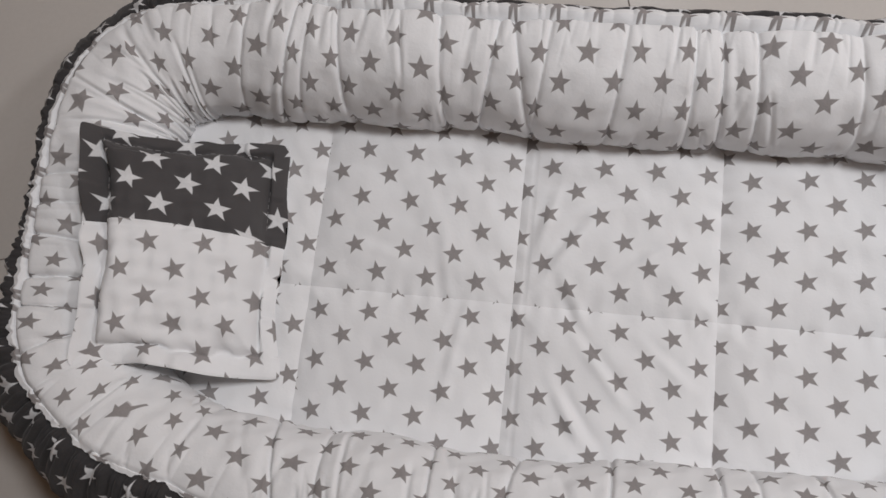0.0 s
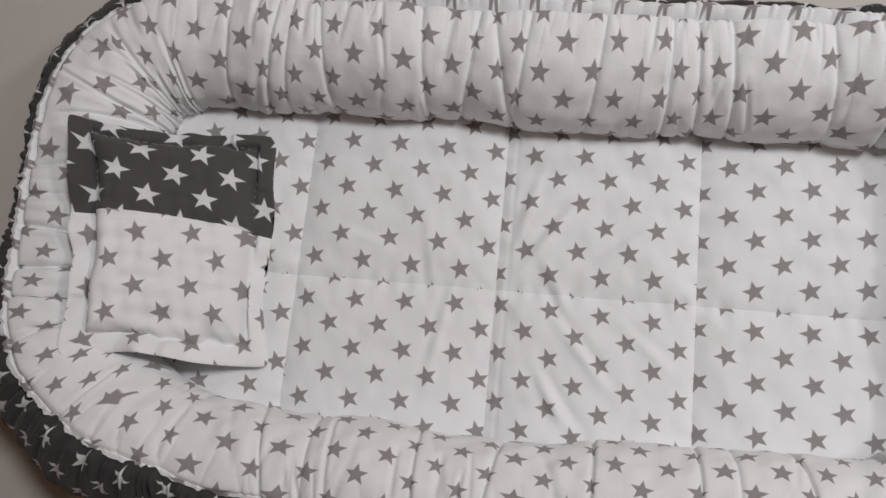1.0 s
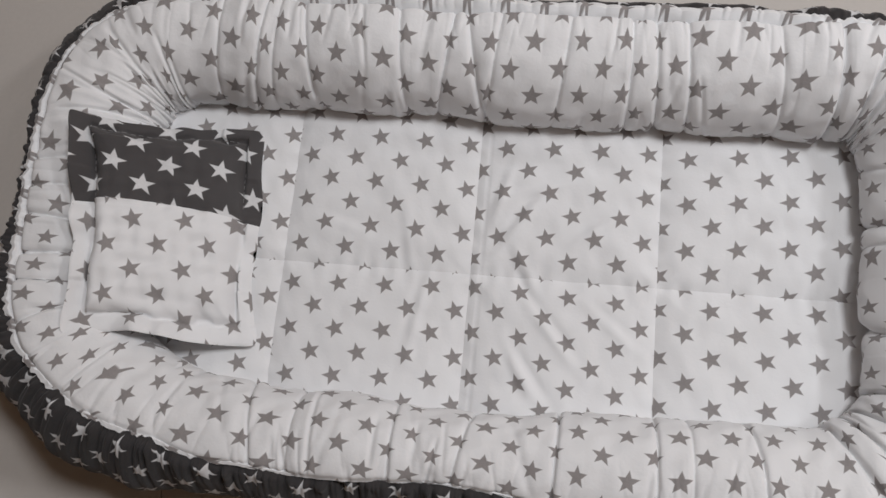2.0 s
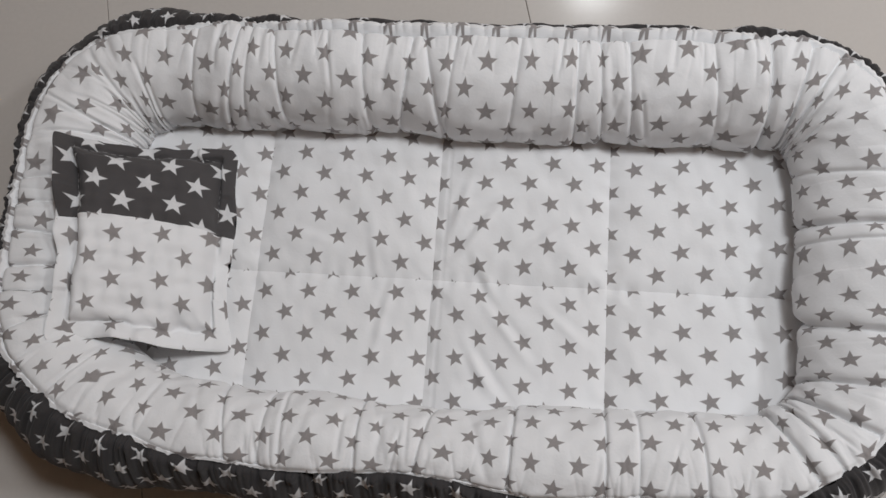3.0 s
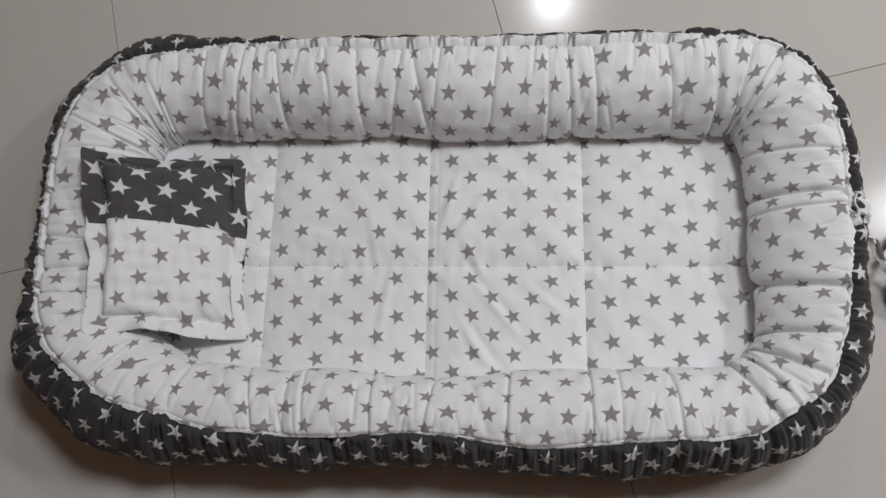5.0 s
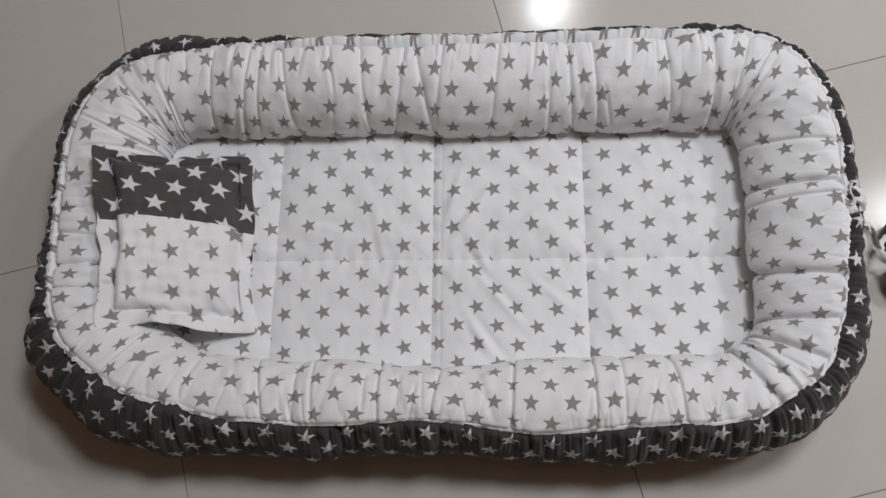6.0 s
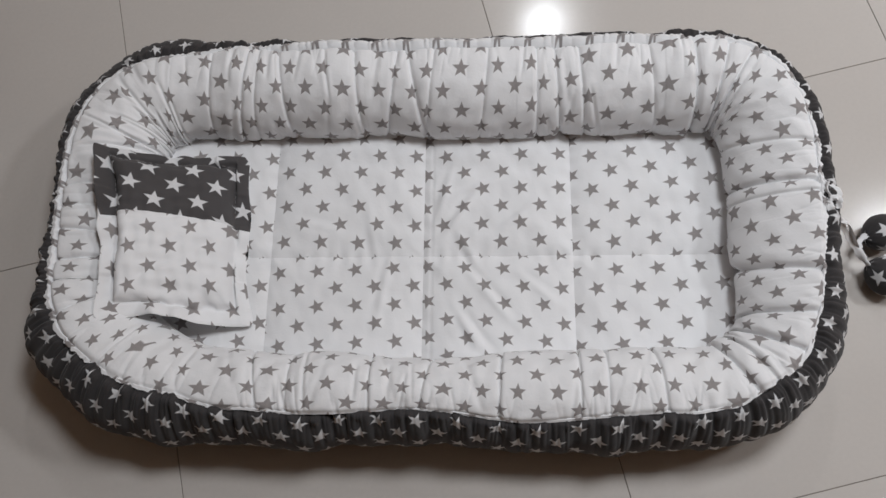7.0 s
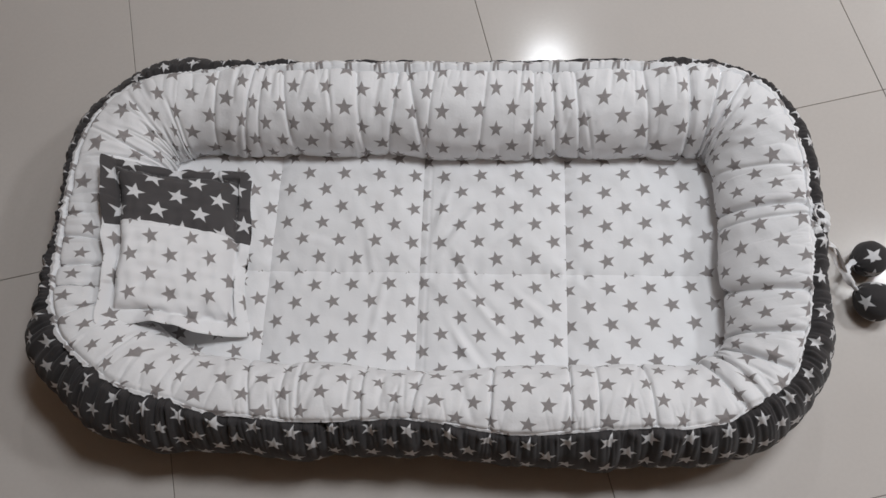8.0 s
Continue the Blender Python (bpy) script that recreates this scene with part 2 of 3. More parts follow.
for (ci, ri), (ox, oy, ax, ay, bx, by) in PRINT.items():
    gx = np.linspace(SEAM_X[ci], SEAM_X[ci + 1], 90)
    gy = np.linspace(SEAM_Y[ri], SEAM_Y[ri + 1], 80)
    X, Y = np.meshgrid(gx, gy)
    Z = mattress_height(X, Y)
    det = ax * by - ay * bx
    UV = np.stack([(by * (X - ox) - bx * (Y - oy)) / det, (-ay * (X - ox) + ax * (Y - oy)) / det], -1)
    sheet("quilt_panel", np.stack([X, Y, Z], -1), UV, white_print, mattress)
bm = bmesh.new()
box(bm, (SEAM_X[0] + 0.01, SEAM_Y[0] + 0.01, 0.001), (SEAM_X[-1] - 0.01, SEAM_Y[-1] - 0.01, 0.034), 0.008)
part("base_pad", bm, white_cotton, nest)

# Bolster: a padded tube round the mattress. The line of its middle is a rectangle with rounded corners.
LEFT, RIGHT, FRONT, BACK = -0.517, 0.457, -0.222, 0.252
CORNERS = ((LEFT, FRONT, 0.20, 0.15), (RIGHT, FRONT, 0.13, 0.13), (RIGHT, BACK, 0.095, 0.095), (LEFT, BACK, 0.11, 0.13))


def middle_line(step=0.0012):
    """Points, outward normals and lengths along the middle line, counter-clockwise from the start of the front side."""
    pts = []
    signs = ((1, 1), (-1, 1), (-1, -1), (1, -1))
    for k, ((cx, cy, rx, ry), (sx, sy)) in enumerate(zip(CORNERS, signs)):
        mx, my = cx + sx * rx, cy + sy * ry
        start = (180, 270, 0, 90)[k]
        for a in np.linspace(start, start + 90, 80):
            pts.append((mx + rx * math.cos(radians(a)), my + ry * math.sin(radians(a))))
    pts.append(pts[0])
    pts = np.array(pts)
    run = np.r_[0, np.cumsum(np.hypot(*np.diff(pts, axis=0).T))]
    keep = np.r_[True, np.diff(run) > 1e-9]
    pts, run = pts[keep], run[keep]
    count = int(run[-1] / step)
    s = np.linspace(0, run[-1], count + 1)
    p = np.stack([np.interp(s, run, pts[:, k]) for k in (0, 1)], -1)
    tan = np.roll(p[:-1], -1, 0) - np.roll(p[:-1], 1, 0)
    tan = np.r_[tan, tan[:1]]
    kernel = np.ones(25) / 25
    tan = np.stack([np.convolve(np.r_[tan[-13:-1, k], tan[:, k], tan[1:13, k]], kernel, "valid") for k in (0, 1)], -1)
    tan /= np.linalg.norm(tan, axis=1)[:, None]
    return s, p, np.stack([tan[:, 1], -tan[:, 0]], -1)


S, MID, OUT = middle_line()
ROUND = S[-1]


def run_at(x, y):
    """How far along the middle line the place nearest to (x, y) lies."""
    return S[np.argmin(np.hypot(MID[:, 0] - x, MID[:, 1] - y))]


def along(keys):
    """A smooth closed profile from (x, y, value) rows."""
    rows = sorted((run_at(x, y), v) for x, y, v in keys)
    at, val = np.array(rows).T
    at, val = np.r_[at[-1] - ROUND, at, at[0] + ROUND], np.r_[val[-1], val, val[0]]
    k = np.clip(np.searchsorted(at, S, "right") - 1, 0, len(at) - 2)
    return val[k] + (val[k + 1] - val[k]) * smooth_step((S - at[k]) / (at[k + 1] - at[k]))


HALF_W = along([(-0.2, -0.22, 0.062), (0.12, -0.22, 0.066), (-0.03, -0.22, 0.054), (0.46, -0.18, 0.072), (0.464, 0.03, 0.074), (0.45, 0.24, 0.075), (0.1, 0.25, 0.076), (-0.2, 0.25, 0.072),
                (-0.45, 0.22, 0.075), (-0.517, 0.02, 0.090), (-0.48, -0.16, 0.086)])
HALF_H = along([(-0.2, -0.22, 0.075), (0.12, -0.22, 0.075), (0.46, -0.18, 0.078), (0.464, 0.03, 0.080), (0.42, 0.23, 0.082), (0.34, 0.25, 0.080), (0.26, 0.25, 0.077), (0.1, 0.25, 0.075), (-0.2, 0.25, 0.078), (-0.45, 0.22, 0.072), (-0.517, 0.02, 0.074),
                (-0.48, -0.16, 0.079)])
# how round (below 1) or slanted (above 1) its profile is
SLOPE = along([(-0.2, -0.22, 0.95), (0.2, -0.22, 0.95), (0.42, -0.19, 1.1), (0.457, -0.05, 1.25), (0.457, 0.12, 1.25), (0.43, 0.22, 1.0), (0.2, 0.25, 0.94), (-0.2, 0.25, 0.94), (-0.45, 0.22, 1.0), (-0.517, 0.02, 1.15), (-0.49, -0.14, 1.1)])
# how far the crest leans outward
CREST = along([(-0.2, -0.22, 0.004), (0.2, -0.22, 0.004), (0.44, -0.17, 0.012), (0.457, 0.0, 0.028), (0.457, 0.10, 0.024), (0.44, 0.20, 0.006), (0.36, 0.25, 0.002), (0.2, 0.25, 0.006), (-0.2, 0.25, 0.006), (-0.45, 0.22, 0.006), (-0.517, 0.02, 0.006), (-0.45, -0.18, 0.004)])
RIM_KEYS = [(-0.05, -0.22, 66), (0.09, -0.22, 55.5), (0.3, -0.22, 71), (0.345, -0.215, 78), (0.38, -0.2, 87.1), (0.43, -0.17, 86.2), (0.45, -0.13, 91), (0.457, -0.09, 90.7), (0.457, -0.05, 90), (0.457, 0.07, 83), (0.457, 0.12, 80.6), (0.43, 0.22, 74.1), (0.36, 0.25, 68), (0.25, 0.25, 70), (0, 0.25, 73), (-0.24, 0.25, 70.6), (-0.32, 0.25, 64.5), (-0.42, 0.25, 73.4), (-0.49, 0.2, 60), (-0.515, 0.15, 66.5), (-0.517, 0.03, 70.2), (-0.517, -0.05, 73.7), (-0.5, -0.12, 78.6), (-0.45, -0.18, 84), (-0.36, -0.22, 84.8), (-0.28, -0.22, 71.6), (-0.2, -0.22, 64.5)]
RIM = along(RIM_KEYS)

# Deep gathers of each side: x, y, depth, width. Angles run from the inner side (180) over the top (90) to the rim.
GATHERS_BACK = [(-0.36, 0.25, 3, 4), (-0.31, 0.25, 5, 4), (-0.29, 0.25, 3, 4), (-0.25, 0.25, 4, 4), (-0.14, 0.25, 4, 5), (-0.09, 0.25, 5, 4), (-0.055, 0.25, 5, 6), (-0.035, 0.25, 3, 4), (0.045, 0.25, 3, 4), (0.12, 0.25, 5, 4), (0.15, 0.25, 5, 5), (0.185, 0.25, 4, 4), (0.285, 0.25, 3, 5), (0.345, 0.25, 9, 7), (0.385, 0.25, 6, 5), (0.41, 0.24, 5, 5)]
GATHERS_RIGHT = [(0.464, 0.125, 4, 5), (0.464, 0.065, 9, 7), (0.464, 0.045, 4, 4), (0.464, -0.055, 10, 9), (0.45, -0.125, 8, 8), (0.42, -0.165, 8, 6), (0.395, -0.19, 6, 5), (0.365, -0.21, 8, 6)]
GATHERS_FRONT = [(-0.26, -0.22, 4, 4), (-0.21, -0.22, 3, 4), (-0.105, -0.22, 4, 3), (-0.03, -0.22, 4, 5), (0.065, -0.22, 5, 3), (0.165, -0.22, 4, 3), (0.2, -0.22, 3, 4), (0.265, -0.22, 4, 4)]
GATHERS_LEFT = [(-0.517, 0.08, 5, 5), (-0.517, 0.045, 4, 4), (-0.517, 0.0, 6, 4), (-0.517, -0.035, 7, 5), (-0.51, -0.07, 4, 4), (-0.5, -0.1, 4, 4)]
FOLDS = []
for x, y, deep, wide in GATHERS_BACK + GATHERS_RIGHT + GATHERS_FRONT + GATHERS_LEFT:
    FOLDS.append((run_at(x, y), deep * 0.00115, wide * 0.00058, 40, 225, rng.uniform(-0.012, 0.012), True))
for k in range(95):
    at = rng.uniform(0, ROUND)
    kind = rng.random()
    if np.interp(at, S, MID[:, 0]) > 0.44 and k % 3:
        continue
    lo, hi = (45, rng.uniform(75, 125)) if kind < 0.55 else ((rng.uniform(110, 165), 215) if kind < 0.85 else (rng.uniform(60, 90), rng.uniform(120, 170)))
    FOLDS.append((at, rng.uniform(0.0005, 0.0021), rng.uniform(0.002, 0.005), lo, hi, rng.uniform(-0.02, 0.02), False))
for k in range(300):
    at, short = rng.uniform(0, ROUND), rng.uniform(14, 48)
    lo, hi = (50, 62 + short) if k % 3 else (205 - short, 222)
    FOLDS.append((at, rng.uniform(0.0004, 0.0016), rng.uniform(0.0012, 0.0026), lo, hi, rng.uniform(-0.02, 0.02), True))
for cx, cy, span, count in ((-0.485, 0.215, 0.17, 14), (0.43, 0.215, 0.12, 7)):
    mid = run_at(cx, cy)
    for k in range(count):
        lo = rng.uniform(60, 150)
        FOLDS.append((mid + span * rng.uniform(-0.5, 0.5), rng.uniform(0.0008, 0.0026), rng.uniform(0.002, 0.0045), lo, 215, rng.uniform(-0.02, 0.02), False))


def folds(s, a):
    """Relief of the gathers, and how much cloth they take in, at runs s (rows) and angles a (columns)."""
    deep, taken = np.zeros((len(s), len(a))), np.zeros((len(s), len(a)))
    for at, d, w, lo, hi, slant, sharp in FOLDS:
        off = (s - at + ROUND / 2) % ROUND - ROUND / 2
        rows = np.abs(off) < 8 * w + abs(slant) + 0.01
        if not rows.any():
            continue
        ds = off[rows][:, None] - slant * (np.radians(a)[None] - 2.1)
        fade = smooth_step((a - lo) / 18 + 0.3) * smooth_step((hi - a) / 18 + 0.3)
        deep[rows] += d * fade * (-np.exp(-np.abs(ds) / (1.15 * w)) if sharp else -np.exp(-((ds / w) ** 2)) + 0.25 * np.exp(-(((np.abs(ds) - 2.1 * w) / (1.2 * w)) ** 2)))
        if d > 0.0045:
            deep[rows] += 0.30 * d * fade * smooth_step(ds / (1.5 * w)) * np.exp(-np.clip(ds, 0, None) / (7 * w))
        taken[rows] += (0.5 if sharp else 0.9) * d * fade * np.tanh(ds / w) * np.exp(-((ds / (8 * w)) ** 2))
    return deep, taken


def tube(a, relief):
    """Points of the bolster at the angles a (one row per run), pushed out by relief."""
    c, z = np.cos(np.radians(a)), np.sin(np.radians(a))
    w, h = HALF_W[:, None] + relief, HALF_H[:, None] + relief
    power = np.where(c < 0, SLOPE[:, None], 0.92)
    c, z = np.sign(c) * np.abs(c) ** power, np.sign(z) * np.abs(z) ** power
    n = w * c + CREST[:, None] * np.clip(z, 0, 1) ** 2
    height = np.maximum(HALF_H[:, None] + h * z, 0.002)
    return np.stack([MID[:, :1] + OUT[:, :1] * n, MID[:, 1:] + OUT[:, 1:] * n, height], -1)


PITCH = 0.0555
# width of the drawstring band along the rim, widest at the back
BAND = along([(-0.2, -0.22, 0.0003), (0.2, -0.22, 0.0003), (0.45, -0.17, 0.0006), (0.457, 0.05, 0.0012), (0.44, 0.20, 0.0020), (0.34, 0.25, 0.003), (0.26, 0.25, 0.010), (0.0, 0.25, 0.012), (-0.2, 0.25, 0.010),
              (-0.29, 0.25, 0.003), (-0.40, 0.25, 0.0012), (-0.49, 0.20, 0.0034), (-0.517, 0.05, 0.0036), (-0.51, -0.08, 0.0030), (-0.45, -0.19, 0.0008)])
# the white cover, from under the mattress' edge over the top to the rim
t = np.linspace(0, 1, 84)
A = 218 + (RIM[:, None] - 218) * t[None]
deep, taken = folds(S, np.linspace(218, 58, 84))
lobes = 0.0024 * ripple(S[:, None] * math.tau / ROUND * 0 + MID[:, :1], MID[:, 1:] + 0 * t[None], 10, 0.08, 0.22, 5) + 0.0008 * ripple(S[:, None], np.radians(A) * 0.07, 16, 0.02, 0.06, 9)
tuck = -(0.0025 + 0.016 * np.clip(BAND / 0.009, 0, 1))[:, None] * smooth_step((t - 0.955) / 0.04)[None]
cover = tube(A, deep + lobes + tuck)
arc = 0.073 * np.radians(218 - A)
smooth_tube = tube(A, 0 * A)
true_arc = np.cumsum(np.linalg.norm(np.diff(smooth_tube, axis=1, prepend=smooth_tube[:, :1]), axis=2), axis=1)
slanted = (smooth_step((S - 0.95) / 0.12) * smooth_step((1.52 - S) / 0.12))[:, None]
arc = arc + (true_arc - arc) * slanted
# how far the gathers have pulled the print along (in steps of the pattern), its height and its stretch
PULL = [(0, 1.34), (0.08, 2.19), (0.16, 2.98), (0.18, 2.75), (0.253, 2.97), (0.325, 2.86), (0.398, 2.88), (0.471, 3.03), (0.544, 3.27), (0.616, 3.32), (0.689, 3.65), (0.762, 3.78), (0.835, 3.87), (0.907, 4.29), (0.98, 4.4), (1, 4.43), (1.067, 4.35), (1.134, 4.68), (1.201, 5.3), (1.269, 5.39), (1.336, 6.01), (1.403, 6.04), (1.47, 6.49), (1.5, 6.62), (1.555, 6.86), (1.61, 6.85), (1.665, 6.87), (1.72, 6.94), (1.775, 7.39), (1.83, 7.6), (1.885, 7.59), (1.94, 7.77), (1.995, 7.96), (2.05, 8), (2.105, 8.04), (2.16, 8.33), (2.215, 8.76), (2.27, 8.77), (2.325, 8.78), (2.38, 9), (2.375, 9.27), (2.455, 9.18), (2.535, 9.06), (2.605, 9.35), (2.67, 10.09)]
LIFT = [(0, -0.08), (0.08, 0.15), (0.16, 0.38), (0.18, 0.08), (0.447, -0.14), (0.713, 0.12), (0.98, -0.29), (1, -0.06), (1.235, 0.07), (1.47, 0.17), (1.5, -0.27), (1.72, -0.79), (1.94, -1.05), (2.16, -0.84), (2.38, -0.26), (2.375, -0.57), (2.455, -0.47), (2.535, -0.37), (2.605, -0.28), (2.67, -0.09)]
STRETCH = [(0.02, 1.044), (0.14, 1.044), (0.2, 1.091), (0.96, 1.091), (1.02, 0.994), (1.45, 0.994), (1.52, 0.987), (2.36, 0.987), (2.395, 1.044), (2.65, 1.044)]
pull, lift, stretch = (np.interp(S, *np.array(rows).T)[:, None] for rows in (PULL, LIFT, STRETCH))
cover_uv = np.stack([(S[:, None] + taken) / PITCH + 0.15 + pull, (0.1 - arc / PITCH) * stretch + lift], -1)
star_lean = np.radians(np.interp(S, (0, 0.2, 0.8, 1.05, 1.35, 1.6, 2.2, 2.45, ROUND), (-18, 6, 6, 15, 15, 38, 38, 54, 54)))
sheet("bolster_cover", cover, cover_uv, cover_print, nest, "gathered white cotton cover with grey stars", star_lean)

def gathered(s, low, high, seed):
    """Puffs of gathered cloth between stitches at uneven steps: 0 at each stitch, up to 1 between."""
    r = np.random.default_rng(seed)
    at = np.cumsum(r.uniform(low, high, int(3.4 * ROUND / (low + high)) + 8)) - 0.1
    full = r.uniform(0.55, 1.0, len(at))
    k = np.clip(np.searchsorted(at, s.ravel(), "right") - 1, 0, len(at) - 2).reshape(s.shape)
    x = np.clip((s - at[k]) / (at[k + 1] - at[k]), 0, 1)
    return full[k] * (1 - np.abs(2 * x - 1) ** 2.4)


# the drawstring casing along the back of the rim: a puckered strip of cloth
t = np.linspace(0, 1, 15)
frayed = np.clip(1 - BAND / 0.006, 0, 1)
wide = np.maximum(0.0002, BAND * (1 + 0.16 * ripple(S, 0 * S, 10, 0.03, 0.12, 22) + 0.9 * frayed * ripple(S, 0 * S, 14, 0.006, 0.03, 23)))
A = RIM[:, None] + 7 - (7 + np.degrees(wide[:, None] / 0.075) * 1.25) * t[None]
full = np.clip(wide / 0.009, 0.02, 1.2)[:, None] ** 0.6
rise = smooth_step((t - 0.47) / 0.10)[None]
pucker = gathered(S[:, None] + 0.006 * ripple(S, 0 * S, 8, 0.05, 0.2, 24)[:, None] * t[None], 0.006, 0.024, 21)
bulge = -0.018 * (1 - rise) + rise * (full * (0.0046 + 0.0034 * pucker) * (1.1 - 0.5 * t[None]) - 0.0038)
pts = tube(A, bulge)
UV = np.stack([(S[:, None] * 1.25 + 0.002 * pucker) / PITCH, (0 * S[:, None] + 0.024 * (t[None] - 0.78) / PITCH)], -1)
sheet("drawstring_casing", pts, UV, white_print, nest, "puckered white drawstring casing")

# the charcoal side, gathered on elastic along the rim
t = np.linspace(0, 1, 76) ** 1.25
calm = np.clip(BAND / 0.009, 0, 1)
vigor = np.interp(MID[:, 1], (-0.05, 0.16), (1.0, 0.42))[:, None] * np.interp(MID[:, 0], (0.25, 0.42), (1.0, 0.75))[:, None]
A0 = RIM - np.degrees(wide / 0.075) * 1.25 + 2.0 + 2.0 * (1 - 0.8 * calm) * ripple(S, 0 * S, 14, 0.018, 0.06, 36)
A = A0[:, None] + (-84 - A0[:, None]) * t[None]
edge = MID + OUT * (0.8 * HALF_W[:, None])
outer_run = np.r_[0, np.cumsum(np.hypot(*np.diff(edge, axis=0).T))]
spread = (np.gradient(outer_run) / np.gradient(S))[:, None]
slant = 0.010 * ripple(S, 0 * S, 12, 0.04, 0.2, 37)[:, None] * t[None]
fine = gathered(outer_run[:, None] + slant, 0.0045, 0.012, 31) - 0.6
coarse = gathered(outer_run[:, None] - 1.5 * slant, 0.012, 0.034, 32) - 0.6
long = gathered(outer_run[:, None] + 2.0 * slant, 0.028, 0.075, 34) - 0.6
fade = np.exp(-t / 0.16)[None]
puff = smooth_step(t / 0.05)[None]
relief = puff * (0.0056 * fine * fade + 0.0092 * coarse * (0.07 + np.exp(-t / 0.28)[None]) + 0.0036 * long * (1 - 0.6 * t[None])) * (1 - 0.75 * calm)[:, None] * vigor * spread
relief = relief + (0.0065 - 0.0026 * calm[:, None]) * puff - 0.0050 + (0.0048 * vigor - 0.0010 * calm[:, None]) * np.exp(-(((t - 0.05) / 0.04) ** 2))[None] * (1 + ripple(S, 0 * S, 10, 0.01, 0.04, 38))[:, None] * 0.6
relief = relief + 0.0025 * ripple(MID[:, :1], MID[:, 1:] + 0.05 * t[None], 8, 0.06, 0.2, 35)
TRIM_KEYS = [(-0.2, -0.22, 0.004), (-0.05, -0.22, 0.0005), (0.2, -0.22, 0.0019), (0.3, -0.22, -0.0074), (0.4, -0.19, -0.011), (0.45, -0.12, -0.0099), (0.457, -0.02, -0.0175), (0.457, 0.08, -0.0151), (0.44, 0.23, -0.0145), (0.2, 0.25, -0.008), (-0.3, 0.25, -0.008), (-0.48, 0.21, 0.01), (-0.517, 0.08, -0.022), (-0.517, 0.01, -0.022), (-0.515, -0.06, -0.022), (-0.495, -0.12, -0.0004), (-0.45, -0.18, -0.0066), (-0.33, -0.22, -0.0134)]
TRIM = along(TRIM_KEYS)
pts = tube(A, relief + TRIM[:, None] * smooth_step(t / 0.3)[None])
arc = 0.073 * np.radians(A0[:, None] - A)
UV = np.stack([(outer_run[:, None] * 1.10 + 0.003 * coarse * fade) / PITCH, -arc * 1.05 / PITCH + 0.3], -1)
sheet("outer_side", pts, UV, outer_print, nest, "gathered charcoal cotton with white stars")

# the drawstring: two flat cords from the rim, each with a stuffed ball
drawstring = tagged(new("drawstring"), "white drawstring with two stuffed charcoal star balls")
drawstring.parent = nest


def spline(knots, count):
    """A smooth line through knots."""
    k = np.array(knots, float)
    p = np.r_[[2 * k[0] - k[1]], k, [2 * k[-1] - k[-2]]]
    out = []
    for t in np.linspace(0, len(k) - 1 - 1e-6, count):
        i = int(t)
        f = t - i
        a, b_, c, d = p[i : i + 4]
        out.append(0.5 * (2 * b_ + (c - a) * f + (2 * a - 5 * b_ + 4 * c - d) * f**2 + (3 * b_ - a - 3 * c + d) * f**3))
    return np.array(out)


def cord(name, knots, wide, thick, turn, seed):
    """A flat folded strip of cloth along a line, twisted by turn."""
    line = spline(knots, 120)
    tan = np.gradient(line, axis=0)
    tan /= np.linalg.norm(tan, axis=1)[:, None]
    side = np.cross(tan, (0, 0, 1.0))
    side /= np.linalg.norm(side, axis=1)[:, None] + 1e-9
    up = np.cross(side, tan)
    t = np.linspace(0, 1, 120)
    roll = turn * t[:, None] + 0.5 * np.sin(9 * t + seed)[:, None]
    e1, e2 = side * np.cos(roll) + up * np.sin(roll), up * np.cos(roll) - side * np.sin(roll)
    w = wide * (1 + 0.18 * np.sin(t * 31 + seed) + 0.1 * np.sin(t * 67))
    ring = np.linspace(0, math.tau, 17)
    c, s = np.cos(ring), np.sin(ring)
    s = s + 0.35 * np.cos(3 * ring)
    pts = line[:, None] + e1[:, None] * (w[:, None] * c)[..., None] + e2[:, None] * (thick * s[None] * np.ones((120, 1)))[..., None]
    run = np.r_[0, np.cumsum(np.linalg.norm(np.diff(line, axis=0), axis=1))]
    UV = np.stack([run[:, None] / PITCH + 0 * ring[None], wide * ring[None] / PITCH + 0.2 + 0 * run[:, None]], -1)
    return sheet(name, pts, UV, white_cotton, drawstring)


cord("cord", [(0.485, 0.080, 0.136), (0.492, 0.066, 0.150), (0.500, 0.050, 0.157), (0.510, 0.040, 0.156), (0.510, 0.030, 0.153), (0.500, 0.029, 0.158), (0.494, 0.040, 0.159), (0.497, 0.052, 0.160)], 0.0042, 0.0013, 1.4, 0.3)
cord("cord", [(0.483, 0.034, 0.140), (0.490, 0.016, 0.153), (0.503, 0.008, 0.147), (0.530, 0.006, 0.106), (0.555, 0.002, 0.062), (0.575, -0.011, 0.040), (0.584, -0.023, 0.036)], 0.0052, 0.0014, -1.2, 1.7)
cord("cord", [(0.499, 0.030, 0.156), (0.497, 0.014, 0.158), (0.514, 0.010, 0.134), (0.536, 0.011, 0.108), (0.562, 0.003, 0.056), (0.572, 0.000, 0.038), (0.577, 0.014, 0.034), (0.588, 0.024, 0.036)], 0.0046, 0.0013, 1.0, 2.9)
cord("knot", [(0.496, 0.020, 0.155), (0.500, 0.028, 0.161), (0.507, 0.026, 0.161), (0.508, 0.017, 0.153)], 0.0046, 0.0028, 0.4, 4.0)


